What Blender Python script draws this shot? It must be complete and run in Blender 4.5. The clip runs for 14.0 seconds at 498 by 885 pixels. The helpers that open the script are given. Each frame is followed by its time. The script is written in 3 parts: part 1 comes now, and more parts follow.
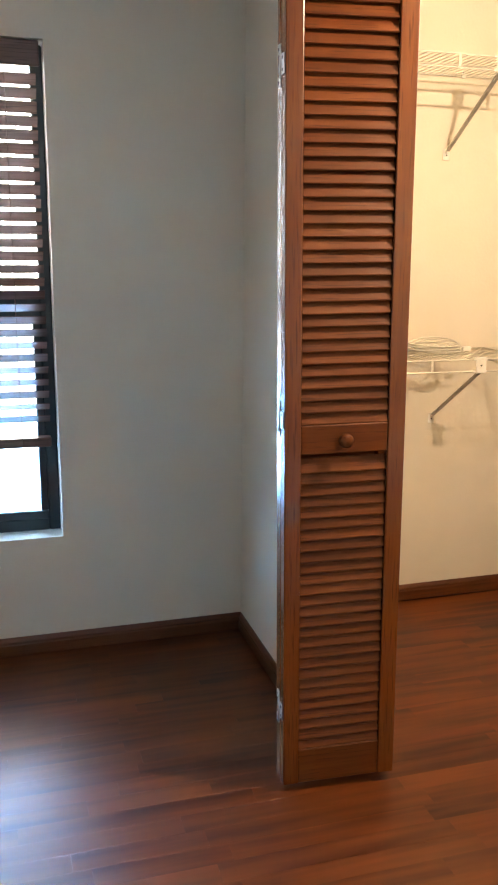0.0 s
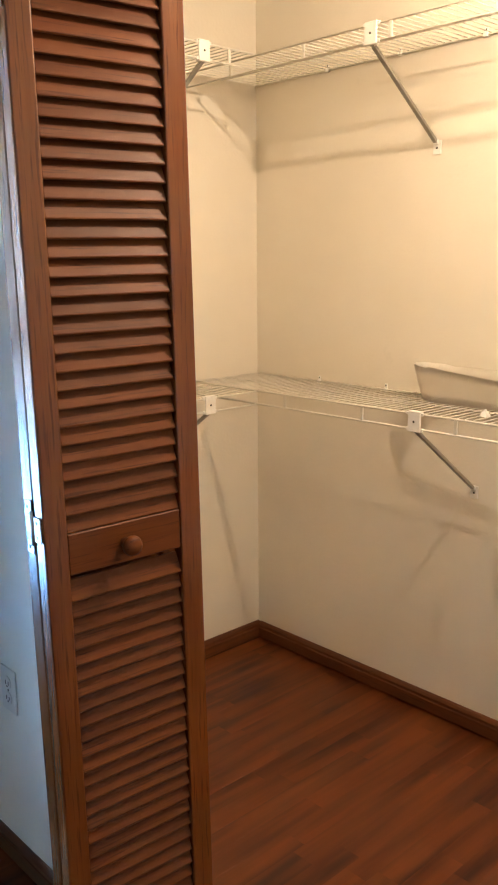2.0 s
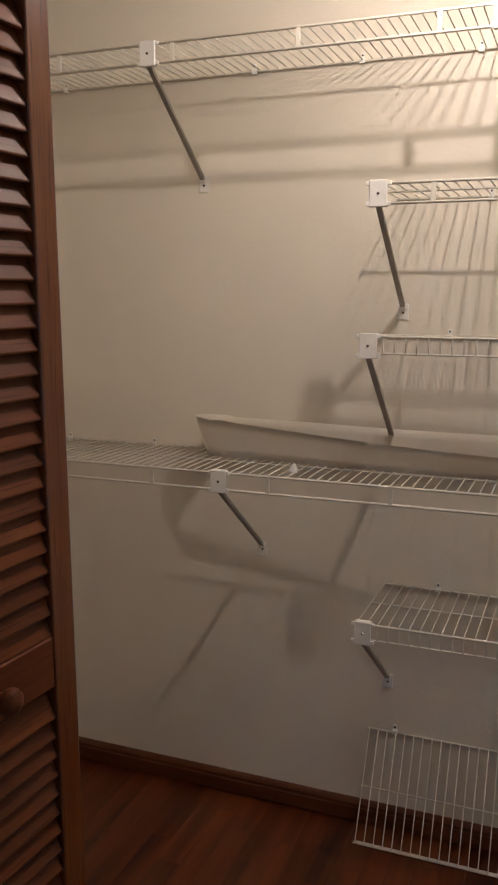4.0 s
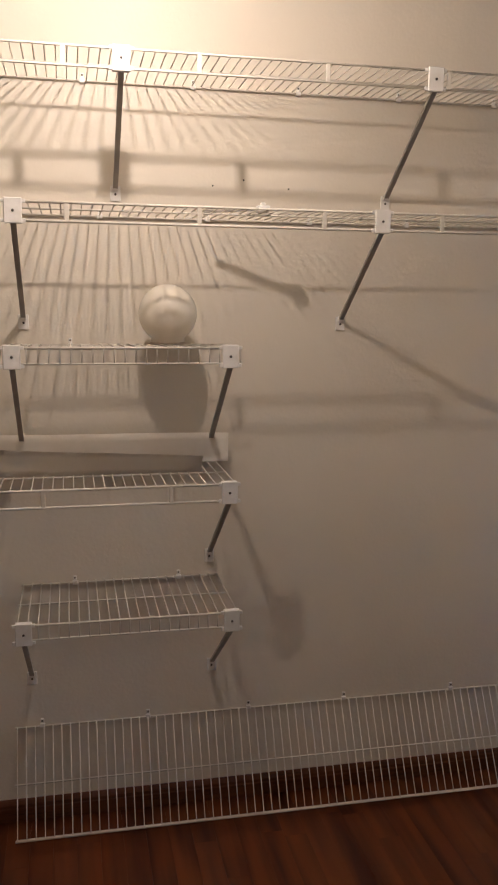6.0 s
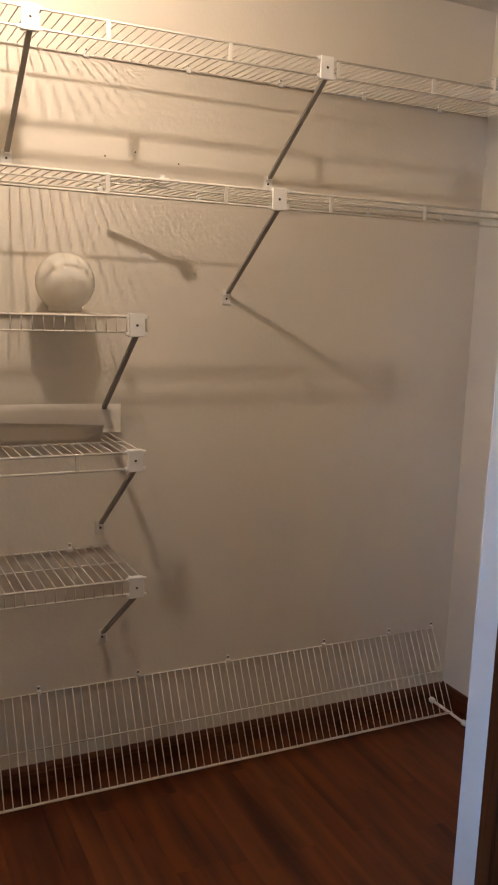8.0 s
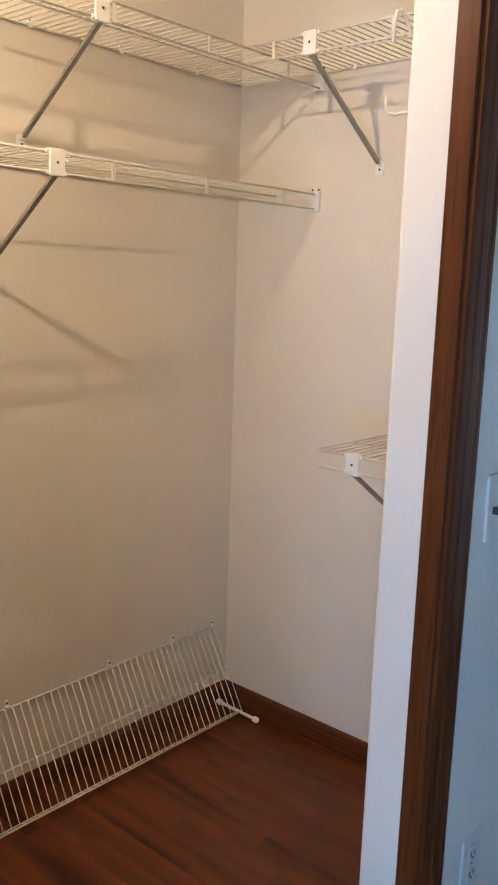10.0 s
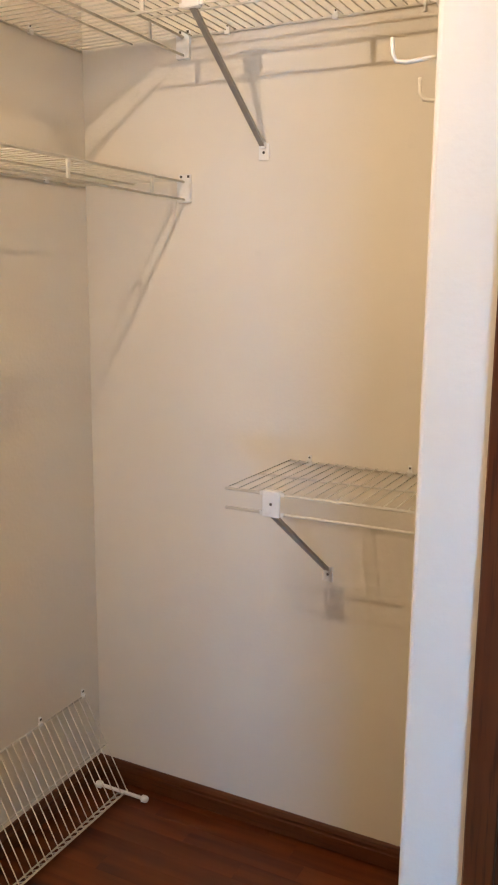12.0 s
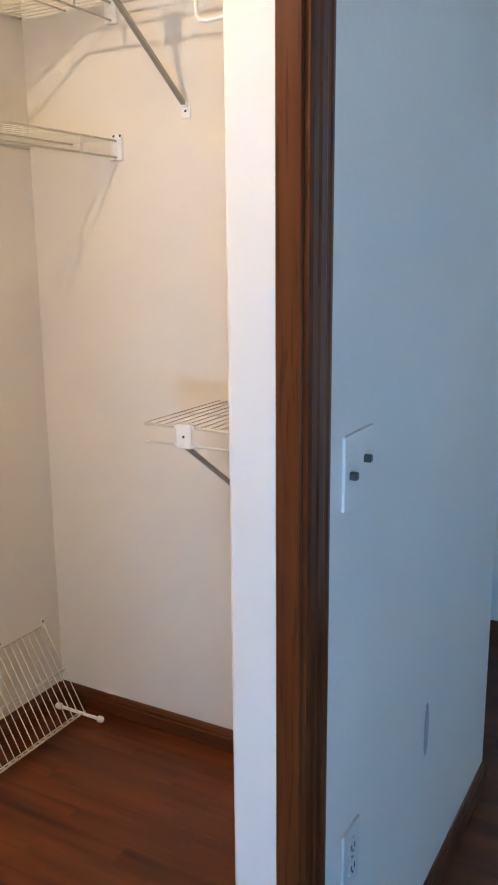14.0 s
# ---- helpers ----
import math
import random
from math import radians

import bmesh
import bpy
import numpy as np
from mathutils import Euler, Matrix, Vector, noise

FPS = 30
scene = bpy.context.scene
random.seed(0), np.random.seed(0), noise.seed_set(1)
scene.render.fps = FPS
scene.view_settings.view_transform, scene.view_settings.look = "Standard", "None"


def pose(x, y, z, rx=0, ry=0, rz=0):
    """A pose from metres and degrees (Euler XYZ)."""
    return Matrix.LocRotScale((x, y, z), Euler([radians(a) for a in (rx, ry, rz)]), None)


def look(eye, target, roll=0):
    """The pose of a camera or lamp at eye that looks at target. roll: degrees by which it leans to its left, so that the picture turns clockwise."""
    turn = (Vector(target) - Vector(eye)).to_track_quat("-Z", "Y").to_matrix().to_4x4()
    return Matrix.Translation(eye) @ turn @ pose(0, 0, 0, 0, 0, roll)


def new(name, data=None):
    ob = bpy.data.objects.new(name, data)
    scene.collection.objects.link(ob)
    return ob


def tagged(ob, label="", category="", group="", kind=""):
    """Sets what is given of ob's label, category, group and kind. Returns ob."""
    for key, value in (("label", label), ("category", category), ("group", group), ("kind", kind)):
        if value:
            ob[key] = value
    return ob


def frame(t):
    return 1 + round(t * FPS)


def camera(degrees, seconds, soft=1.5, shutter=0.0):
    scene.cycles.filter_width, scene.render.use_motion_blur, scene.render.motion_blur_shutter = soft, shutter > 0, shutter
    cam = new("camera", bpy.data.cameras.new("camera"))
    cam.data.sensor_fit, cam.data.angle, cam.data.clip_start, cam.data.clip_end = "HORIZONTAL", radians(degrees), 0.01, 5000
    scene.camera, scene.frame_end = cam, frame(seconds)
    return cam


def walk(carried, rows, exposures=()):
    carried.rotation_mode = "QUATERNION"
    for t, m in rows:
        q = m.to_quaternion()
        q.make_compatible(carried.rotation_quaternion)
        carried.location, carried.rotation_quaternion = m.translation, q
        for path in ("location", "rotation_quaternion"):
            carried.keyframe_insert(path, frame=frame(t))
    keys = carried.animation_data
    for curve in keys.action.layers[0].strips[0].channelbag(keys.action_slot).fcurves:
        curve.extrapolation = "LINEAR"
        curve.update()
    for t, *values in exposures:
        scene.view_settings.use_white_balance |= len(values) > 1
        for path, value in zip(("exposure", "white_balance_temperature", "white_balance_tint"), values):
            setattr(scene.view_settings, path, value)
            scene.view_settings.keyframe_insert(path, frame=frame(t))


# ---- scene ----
cam = camera(32.8, 14.0, 2.0)
PATH = [
    (0, (0.189, 0.235, 1.47), (0.749, 2.102, 1.022), 0.6),
    (0.5, (0.177, 0.469, 1.481), (0.922, 2.269, 1.028), 1.3),
    (1, (0.164, 0.662, 1.487), (1.176, 2.328, 1.04), 0.9),
    (1.5, (0.127, 0.845, 1.492), (1.412, 2.313, 1.052), -0.7),
    (2, (0.193, 0.965, 1.484), (1.531, 2.393, 1.075), -0.4),
    (2.2, (0.25, 1.021, 1.49), (1.568, 2.47, 1.086), -0.3),
    (4.3, (0.153, 1.528, 1.506), (2.055, 2.063, 1.192), 0.7),
    (4.5, (0.102, 1.537, 1.494), (2.032, 1.96, 1.187), 1.1),
    (5, (0.029, 1.591, 1.531), (1.991, 1.806, 1.203), 1.4),
    (5.5, (0.026, 1.692, 1.526), (1.999, 1.665, 1.202), 1.3),
    (6, (0.025, 1.823, 1.544), (1.954, 1.412, 1.213), 0.6),
    (6.5, (-0.016, 1.908, 1.56), (1.851, 1.278, 1.216), 1.4),
    (7, (-0.076, 1.946, 1.559), (1.747, 1.199, 1.215), 1.8),
    (7.5, (-0.112, 2.01, 1.531), (1.691, 1.221, 1.176), 2.1),
    (8, (0.042, 2.103, 1.49), (1.815, 1.243, 1.148), 2.1),
    (8.5, (0.294, 2.225, 1.488), (1.844, 1.007, 1.153), 0.5),
    (9, (0.393, 2.285, 1.487), (1.8, 0.907, 1.138), 1.0),
    (9.2, (0.395, 2.293, 1.49), (1.761, 0.876, 1.133), 1.4),
    (11.3, (0.809, 2.01, 1.504), (1.973, 0.433, 1.109), 0.3),
    (11.5, (0.859, 2.004, 1.526), (1.923, 0.361, 1.115), -0.2),
    (12, (0.931, 2.03, 1.509), (1.821, 0.278, 1.141), 0.5),
    (12.5, (0.945, 2.036, 1.507), (1.823, 0.279, 1.132), 0.5),
    (13, (0.915, 2.036, 1.51), (1.862, 0.321, 1.105), 0.2),
    (13.5, (0.796, 2.072, 1.483), (1.748, 0.364, 1.062), 0.2),
    (14, (0.616, 2.058, 1.463), (1.56, 0.35, 1.026), -0.5),
]
walk(cam, [(t, look(eye, target, roll)) for t, eye, target, roll in PATH], [
    (0.0, 1.34, 7100, 13), (1.0, 1.16, 7450, 13), (2.2, 0.9, 6400, 12), (4.3, -0.47, 5350, 16), (7.0, -0.38, 5800, 18),
    (8.0, -0.34, 6050, 17), (8.5, -0.27, 6150, 16), (9.0, 0.12, 6250, 15), (11.5, 0.36, 6450, 13), (13.0, 0.43, 6550, 13), (14.0, 0.6, 6200, 12)])

# ---- world and light ----
world = bpy.data.worlds.new("sky")
scene.world = world
world.use_nodes = True
wn = world.node_tree.nodes
sky = wn.new("ShaderNodeTexSky")
sky.sky_type, sky.sun_disc, sky.sun_elevation, sky.sun_rotation = "NISHITA", False, radians(40), radians(150)
wn["Background"].inputs["Strength"].default_value = 0.1
world.node_tree.links.new(sky.outputs[0], wn["Background"].inputs["Color"])


def lamp(name, kind, power, colour, m, size=None, size_y=None):
    data = bpy.data.lights.new(name, kind)
    data.energy, data.color = power, colour
    if kind == "AREA":
        data.shape, data.size, data.size_y, data.spread = "RECTANGLE", size, size_y, radians(118)
    else:
        data.shadow_soft_size = size
    ob = new(name, data)
    ob.matrix_world = m
    return ob


# bare bulb under the closet ceiling, and the sky's light in the bedroom window
BULB = (1.755, 1.69, 2.315)
lamp("closet_bulb_light", "POINT", 30.0, (1.0, 0.80, 0.58), pose(*BULB), 0.0145)
lamp("window_daylight_open", "AREA", 42.0, (0.20, 0.50, 1.0), pose(-0.13, 3.66, 0.60, -90, 0, 0), 1.0, 0.42)
lamp("window_daylight_blind", "AREA", 18.0, (1.0, 0.92, 0.82), pose(-0.13, 3.66, 1.47, -90, 0, 0), 1.0, 1.28)


# ---- materials ----
def material(name, colour, rough=0.5, metal=0.0, spec=0.5):
    m = bpy.data.materials.new(name)
    m.use_nodes = True
    b = m.node_tree.nodes["Principled BSDF"]
    b.inputs["Base Color"].default_value = (*colour, 1)
    b.inputs["Roughness"].default_value = rough
    b.inputs["Metallic"].default_value = metal
    b.inputs["Specular IOR Level"].default_value = spec
    return m


def node(m, kind, **values):
    n = m.node_tree.nodes.new(kind)
    for key, value in values.items():
        n.inputs[key.replace("_", " ")].default_value = value
    return n


def link(m, a, b):
    m.node_tree.links.new(a, b)


def shader(m):
    return m.node_tree.nodes["Principled BSDF"]


def coords(m, scale=(1, 1, 1), world_space=False):
    """Scaled object or world coordinates."""
    src = node(m, "ShaderNodeNewGeometry").outputs["Position"] if world_space else node(m, "ShaderNodeTexCoord").outputs["Object"]
    mp = node(m, "ShaderNodeMapping", Scale=scale)
    link(m, src, mp.inputs["Vector"])
    return mp.outputs["Vector"]


def noise_out(m, vec, scale, detail=4.0, rough=0.55):
    n = node(m, "ShaderNodeTexNoise", Scale=scale, Detail=detail, Roughness=rough)
    link(m, vec, n.inputs["Vector"])
    return n.outputs["Fac"]


def ramp(m, fac, *stops):
    r = node(m, "ShaderNodeValToRGB")
    el = r.color_ramp.elements
    while len(el) < len(stops):
        el.new(0.5)
    for e, (p, c) in zip(el, stops):
        e.position, e.color = p, (*c, 1) if len(c) == 3 else c
    link(m, fac, r.inputs["Fac"])
    return r.outputs["Color"]


def mix(m, fac, a, b, mode="MIX"):
    n = m.node_tree.nodes.new("ShaderNodeMix")
    n.data_type, n.blend_type = "RGBA", mode
    for value, k in ((fac, 0), (a, 6), (b, 7)):
        if isinstance(value, (float, int)):
            n.inputs[k].default_value = value
        elif isinstance(value, tuple):
            n.inputs[k].default_value = (*value, 1)
        else:
            link(m, value, n.inputs[k])
    return n.outputs[2]


def bump(m, height, strength, distance):
    n = node(m, "ShaderNodeBump", Strength=strength, Distance=distance)
    link(m, height, n.inputs["Height"])
    link(m, n.outputs["Normal"], shader(m).inputs["Normal"])


def rough_from(m, fac, lo, hi):
    n = node(m, "ShaderNodeMapRange", To_Min=lo, To_Max=hi)
    link(m, fac, n.inputs["Value"])
    link(m, n.outputs[0], shader(m).inputs["Roughness"])


def paint(name, colour, grain=90.0, depth=0.0012, strength=0.22):
    """Matt wall paint over sprayed drywall texture, with faint scuffs."""
    m = material(name, colour, 0.55, 0, 0.35)
    v = coords(m, world_space=True)
    broad = noise_out(m, v, 1.7, 3)
    dark = tuple(c * 0.93 for c in colour)
    c = mix(m, ramp(m, broad, (0.35, (0, 0, 0)), (0.7, (1, 1, 1))), dark, colour)
    scuff = ramp(m, noise_out(m, v, 7.0, 6, 0.7), (0.66, (0, 0, 0)), (0.80, (1, 1, 1)))
    c = mix(m, scuff, c, tuple(x * 0.9 for x in colour))
    link(m, c, shader(m).inputs["Base Color"])
    peel = ramp(m, noise_out(m, v, grain, 3, 0.5), (0.38, (0, 0, 0)), (0.62, (1, 1, 1)))
    bump(m, peel, strength, depth)
    rough_from(m, broad, 0.45, 0.62)
    return m


def wood(name, dark, light, axis, rough=(0.28, 0.42), fine=1.0):
    """Stained wood with grain along one local axis."""
    m = material(name, dark, 0.35, 0, 0.5)
    stretch = [60.0 * fine] * 3
    stretch[axis] = 2.2
    info = node(m, "ShaderNodeObjectInfo")
    shift = node(m, "ShaderNodeVectorMath")
    shift.operation = "ADD"
    link(m, coords(m, stretch), shift.inputs[0])
    sc = node(m, "ShaderNodeMath")
    sc.operation, sc.inputs[1].default_value = "MULTIPLY", 37.0
    link(m, info.outputs["Random"], sc.inputs[0])
    link(m, sc.outputs[0], shift.inputs[1])
    v = shift.outputs[0]
    grain = noise_out(m, v, 1.0, 5, 0.6)
    pores = noise_out(m, v, 3.4, 3, 0.6)
    c = ramp(m, grain, (0.3, dark), (0.72, light))
    c = mix(m, ramp(m, pores, (0.34, (1, 1, 1)), (0.44, (0, 0, 0))), c, tuple(x * 0.72 for x in dark))
    tone = node(m, "ShaderNodeMapRange", To_Min=0.86, To_Max=1.1)
    link(m, info.outputs["Random"], tone.inputs["Value"])
    hsv = node(m, "ShaderNodeHueSaturation")
    link(m, tone.outputs[0], hsv.inputs["Value"])
    link(m, c, hsv.inputs["Color"])
    link(m, hsv.outputs[0], shader(m).inputs["Base Color"])
    bump(m, pores, 0.12, 0.0006)
    rough_from(m, grain, *rough)
    return m


def laminate():
    """Glossy cherry laminate strips that run along x."""
    m = material("cherry_laminate", (0.2, 0.06, 0.02), 0.3, 0, 0.36)
    geo, info = node(m, "ShaderNodeNewGeometry"), node(m, "ShaderNodeObjectInfo")
    total = node(m, "ShaderNodeMath")
    total.operation = "ADD"
    link(m, info.outputs["Random"], total.inputs[0])
    link(m, geo.outputs["Random Per Island"], total.inputs[1])
    frac = node(m, "ShaderNodeMath")
    frac.operation = "FRACT"
    link(m, total.outputs[0], frac.inputs[0])
    far = node(m, "ShaderNodeMath")
    far.operation, far.inputs[1].default_value = "MULTIPLY", 53.0
    link(m, frac.outputs[0], far.inputs[0])
    shift = node(m, "ShaderNodeVectorMath")
    shift.operation = "ADD"
    link(m, coords(m, (1.6, 21.0, 1.0), True), shift.inputs[0])
    link(m, far.outputs[0], shift.inputs[1])
    streak = noise_out(m, shift.outputs[0], 1.0, 2.5, 0.5)
    cloud = noise_out(m, coords(m, (1.1, 7.0, 1.0), True), 1.6, 2.5, 0.5)
    base = ramp(m, frac.outputs[0], (0.0, (0.0814, 0.0139, 0.00199)), (0.45, (0.0908, 0.0165, 0.00239)), (0.8, (0.1, 0.0193, 0.00279)), (1.0, (0.113, 0.0236, 0.00346)))
    c = mix(m, ramp(m, streak, (0.32, (0, 0, 0)), (0.64, (1, 1, 1))), mix(m, 0.85, base, (0.0266, 0.00386, 0.000928)), mix(m, 0.36, base, (0.193, 0.0521, 0.0101)))
    c = mix(m, ramp(m, cloud, (0.44, (0, 0, 0)), (0.66, (1, 1, 1))), c, mix(m, 0.42, c, (0.175, 0.0504, 0.0109)))
    link(m, c, shader(m).inputs["Base Color"])
    bump(m, streak, 0.05, 0.0004)
    rough_from(m, cloud, 0.33, 0.46)
    return m


WALL = paint("wall_paint", (0.765, 0.703, 0.590), strength=0.15)
CEILING = paint("ceiling_texture", (0.77, 0.72, 0.62), 45.0, 0.004, 0.6)
LAMINATE = laminate()
JOINT = material("joint_shadow_dark", (0.05, 0.012, 0.004), 0.6)
OAK_X = wood("door_wood_level", (0.110, 0.0265, 0.0046), (0.155, 0.042, 0.0078), 0, (0.42, 0.56))
shader(OAK_X).inputs["Specular IOR Level"].default_value = 0.22
OAK_Z = wood("door_wood_upright", (0.126, 0.0300, 0.0052), (0.176, 0.050, 0.0092), 2, (0.20, 0.30))
shader(OAK_Z).inputs["Coat Weight"].default_value = 0.4
shader(OAK_Z).inputs["Coat Roughness"].default_value = 0.2
TRIM_X = wood("trim_wood_x", (0.078, 0.0205, 0.0045), (0.124, 0.0360, 0.0086), 0, (0.3, 0.45), 0.8)
TRIM_Y = wood("trim_wood_y", (0.078, 0.0205, 0.0045), (0.124, 0.0360, 0.0086), 1, (0.3, 0.45), 0.8)
TRIM_Z = wood("trim_wood_z", (0.074, 0.0180, 0.0040), (0.118, 0.0325, 0.0078), 2, (0.3, 0.45), 0.8)
shader(TRIM_Z).inputs["Specular IOR Level"].default_value = 0.25
BLIND = wood("blind_wood", (0.10, 0.055, 0.045), (0.19, 0.11, 0.09), 0, (0.3, 0.4))
VINYL = material("white_vinyl_coating", (0.80, 0.77, 0.70), 0.6, 0, 0.25)
link(VINYL, mix(VINYL, ramp(VINYL, noise_out(VINYL, coords(VINYL, world_space=True), 40, 5, 0.7), (0.55, (0, 0, 0)), (0.8, (1, 1, 1))), (0.68, 0.64, 0.555), (0.58, 0.53, 0.445)), shader(VINYL).inputs["Base Color"])
PLASTIC = material("white_plastic", (0.82, 0.80, 0.75), 0.4)
link(PLASTIC, mix(PLASTIC, ramp(PLASTIC, noise_out(PLASTIC, coords(PLASTIC, world_space=True), 25, 5, 0.7), (0.5, (0, 0, 0)), (0.8, (1, 1, 1))), (0.82, 0.80, 0.75), (0.70, 0.66, 0.58)), shader(PLASTIC).inputs["Base Color"])
STEEL = material("galvanised_steel", (0.36, 0.335, 0.30), 0.42, 0.55)
rough_from(STEEL, noise_out(STEEL, coords(STEEL, world_space=True), 60, 5, 0.7), 0.3, 0.55)
ZINC = material("zinc_hinge", (0.62, 0.60, 0.55), 0.35, 0.85)
rough_from(ZINC, noise_out(ZINC, coords(ZINC, world_space=True), 80, 5, 0.7), 0.25, 0.5)
SCREW = material("dark_screw", (0.10, 0.09, 0.08), 0.4, 0.9)
ALU = material("bronze_window_frame", (0.045, 0.06, 0.065), 0.4, 0.5)
rough_from(ALU, noise_out(ALU, coords(ALU, world_space=True), 30, 5, 0.7), 0.32, 0.55)
PAPER = material("cream_liner_paper", (0.78, 0.70, 0.57), 0.55)
link(PAPER, mix(PAPER, ramp(PAPER, noise_out(PAPER, coords(PAPER, world_space=True), 6, 5, 0.6), (0.4, (0, 0, 0)), (0.7, (1, 1, 1))), (0.88, 0.83, 0.74), (0.84, 0.78, 0.68)), shader(PAPER).inputs["Base Color"])
OPAL = material("frosted_opal_glass", (0.88, 0.84, 0.75), 0.16)
glow_through = node(OPAL, "ShaderNodeBsdfTranslucent", Color=(0.93, 0.88, 0.78, 1))
opal_mix = node(OPAL, "ShaderNodeMixShader", Fac=0.35)
link(OPAL, shader(OPAL).outputs[0], opal_mix.inputs[1])
link(OPAL, glow_through.outputs[0], opal_mix.inputs[2])
link(OPAL, opal_mix.outputs[0], OPAL.node_tree.nodes["Material Output"].inputs["Surface"])
BROWN_PLASTIC = material("old_ivory_plastic", (0.62, 0.58, 0.50), 0.4)
# dark colour stands in for the shadow round the pale switch toggles
TOGGLE_SHADE = material("toggle_shade_dark", (0.07, 0.055, 0.045), 0.35)
SLOT = material("slot_black", (0.02, 0.02, 0.02), 0.6)
SMUDGE = paint("scuff_grey", (0.42, 0.40, 0.38))
GLASS = material("window_glass", (1, 1, 1), 0.0)
shader(GLASS).inputs["Transmission Weight"].default_value = 1.0
GLOW = bpy.data.materials.new("outdoor_glare")
GLOW.use_nodes = True
shader(GLOW).inputs["Base Color"].default_value = (0.6, 0.6, 0.6, 1)
shader(GLOW).inputs["Emission Color"].default_value = (0.25, 0.58, 1.0, 1)
shader(GLOW).inputs["Emission Strength"].default_value = 4.0


# ---- mesh helpers ----
def box(bm, lo, hi, bevel=0.0, seg=1):
    x0, y0, z0 = lo
    x1, y1, z1 = hi
    vs = [bm.verts.new(p) for p in ((x0, y0, z0), (x1, y0, z0), (x1, y1, z0), (x0, y1, z0), (x0, y0, z1), (x1, y0, z1), (x1, y1, z1), (x0, y1, z1))]
    fs = [bm.faces.new([vs[i] for i in q]) for q in ((3, 2, 1, 0), (4, 5, 6, 7), (0, 1, 5, 4), (1, 2, 6, 5), (2, 3, 7, 6), (3, 0, 4, 7))]
    if bevel:
        edges = list({e for f in fs for e in f.edges})
        bmesh.ops.bevel(bm, geom=edges, offset=bevel, segments=seg, affect="EDGES", profile=0.5)
    return bm


def tube(bm, points, r, sides=6, caps=True):
    """A round wire along a line of points."""
    pts = [Vector(p) for p in points]
    rings, side = [], None
    for i, p in enumerate(pts):
        d = (pts[min(i + 1, len(pts) - 1)] - pts[max(i - 1, 0)]).normalized()
        if side is None:
            side = d.orthogonal().normalized()
        side = (side - d * side.dot(d)).normalized()
        up = d.cross(side)
        rings.append([bm.verts.new(p + r * (math.cos(a) * side + math.sin(a) * up)) for a in (2 * math.pi * k / sides for k in range(sides))])
    for a, b in zip(rings, rings[1:]):
        for k in range(sides):
            bm.faces.new((a[k], a[(k + 1) % sides], b[(k + 1) % sides], b[k])).smooth = True
    if caps:
        bm.faces.new(rings[0][::-1])
        bm.faces.new(rings[-1])
    return bm


def turned(bm, profile, m=Matrix(), sides=24):
    """A body of revolution about local z from (radius, height) pairs."""
    rings = [[bm.verts.new(m @ Vector((r * math.cos(a), r * math.sin(a), z))) for a in (2 * math.pi * k / sides for k in range(sides))] for r, z in profile]
    for a, b in zip(rings, rings[1:]):
        for k in range(sides):
            bm.faces.new((a[k], a[(k + 1) % sides], b[(k + 1) % sides], b[k])).smooth = True
    bm.faces.new(rings[0][::-1])
    bm.faces.new(rings[-1])
    return bm


def extruded(bm, outline, a, b, axes):
    """A profile of (u, v) pairs run from a to b along one axis; axes: index of u, of v and of the run."""
    def at(u, v, w):
        p = [0, 0, 0]
        p[axes[0]], p[axes[1]], p[axes[2]] = u, v, w
        return bm.verts.new(p)
    r0, r1 = [at(u, v, a) for u, v in outline], [at(u, v, b) for u, v in outline]
    n = len(outline)
    for k in range(n):
        bm.faces.new((r0[k], r0[(k + 1) % n], r1[(k + 1) % n], r1[k]))
    bm.faces.new(r0[::-1])
    bm.faces.new(r1)
    bmesh.ops.recalc_face_normals(bm, faces=bm.faces[:])
    return bm


def mesh_of(name, bm, mat):
    me = bpy.data.meshes.new(name)
    bm.to_mesh(me)
    bm.free()
    me.materials.append(mat)
    return me


def part(name, bm, mat, parent=None, label="", m=None):
    ob = new(name, bm if isinstance(bm, bpy.types.Mesh) else mesh_of(name, bm, mat))
    if parent:
        ob.parent = parent
    if m is not None:
        ob.matrix_basis = m
    return tagged(ob, label)


def thing(name, label, category, m=None, group=""):
    ob = new(name)
    ob.empty_display_size = 0.1
    if m is not None:
        ob.matrix_basis = m
    return tagged(ob, label, category, group)


def boxes(*spans, bevel=0.0, seg=1):
    bm = bmesh.new()
    for lo, hi in spans:
        box(bm, lo, hi, bevel, seg)
    return bm


def setting(name, bm, mat, label, category):
    return tagged(part(name, bm, mat), label, category, "", "structure")


# ---- plan of the two rooms ----
XB, YL, YR, ZC = 2.425, 3.297, 0.09, 2.447  # closet back, closet sides, ceilings
YN = 3.213                                  # bedroom window wall
XW, XI = 1.056, 1.198                       # front wall: bedroom face, closet face
XR = 1.074                                  # bedroom face of the stretch beyond the opening
Y0, Y1 = 1.068, 2.268                       # closet opening
HEAD = 2.17
XO, YS, XE = -1.6, -1.05, 3.4               # far bedroom walls; XO is unseen, set close in for bounce light
END = -0.11                                 # outer corner of the front wall
WIN_X0, WIN_X1, WIN_Z0, WIN_Z1 = -0.60, 0.384, 0.446, 2.112

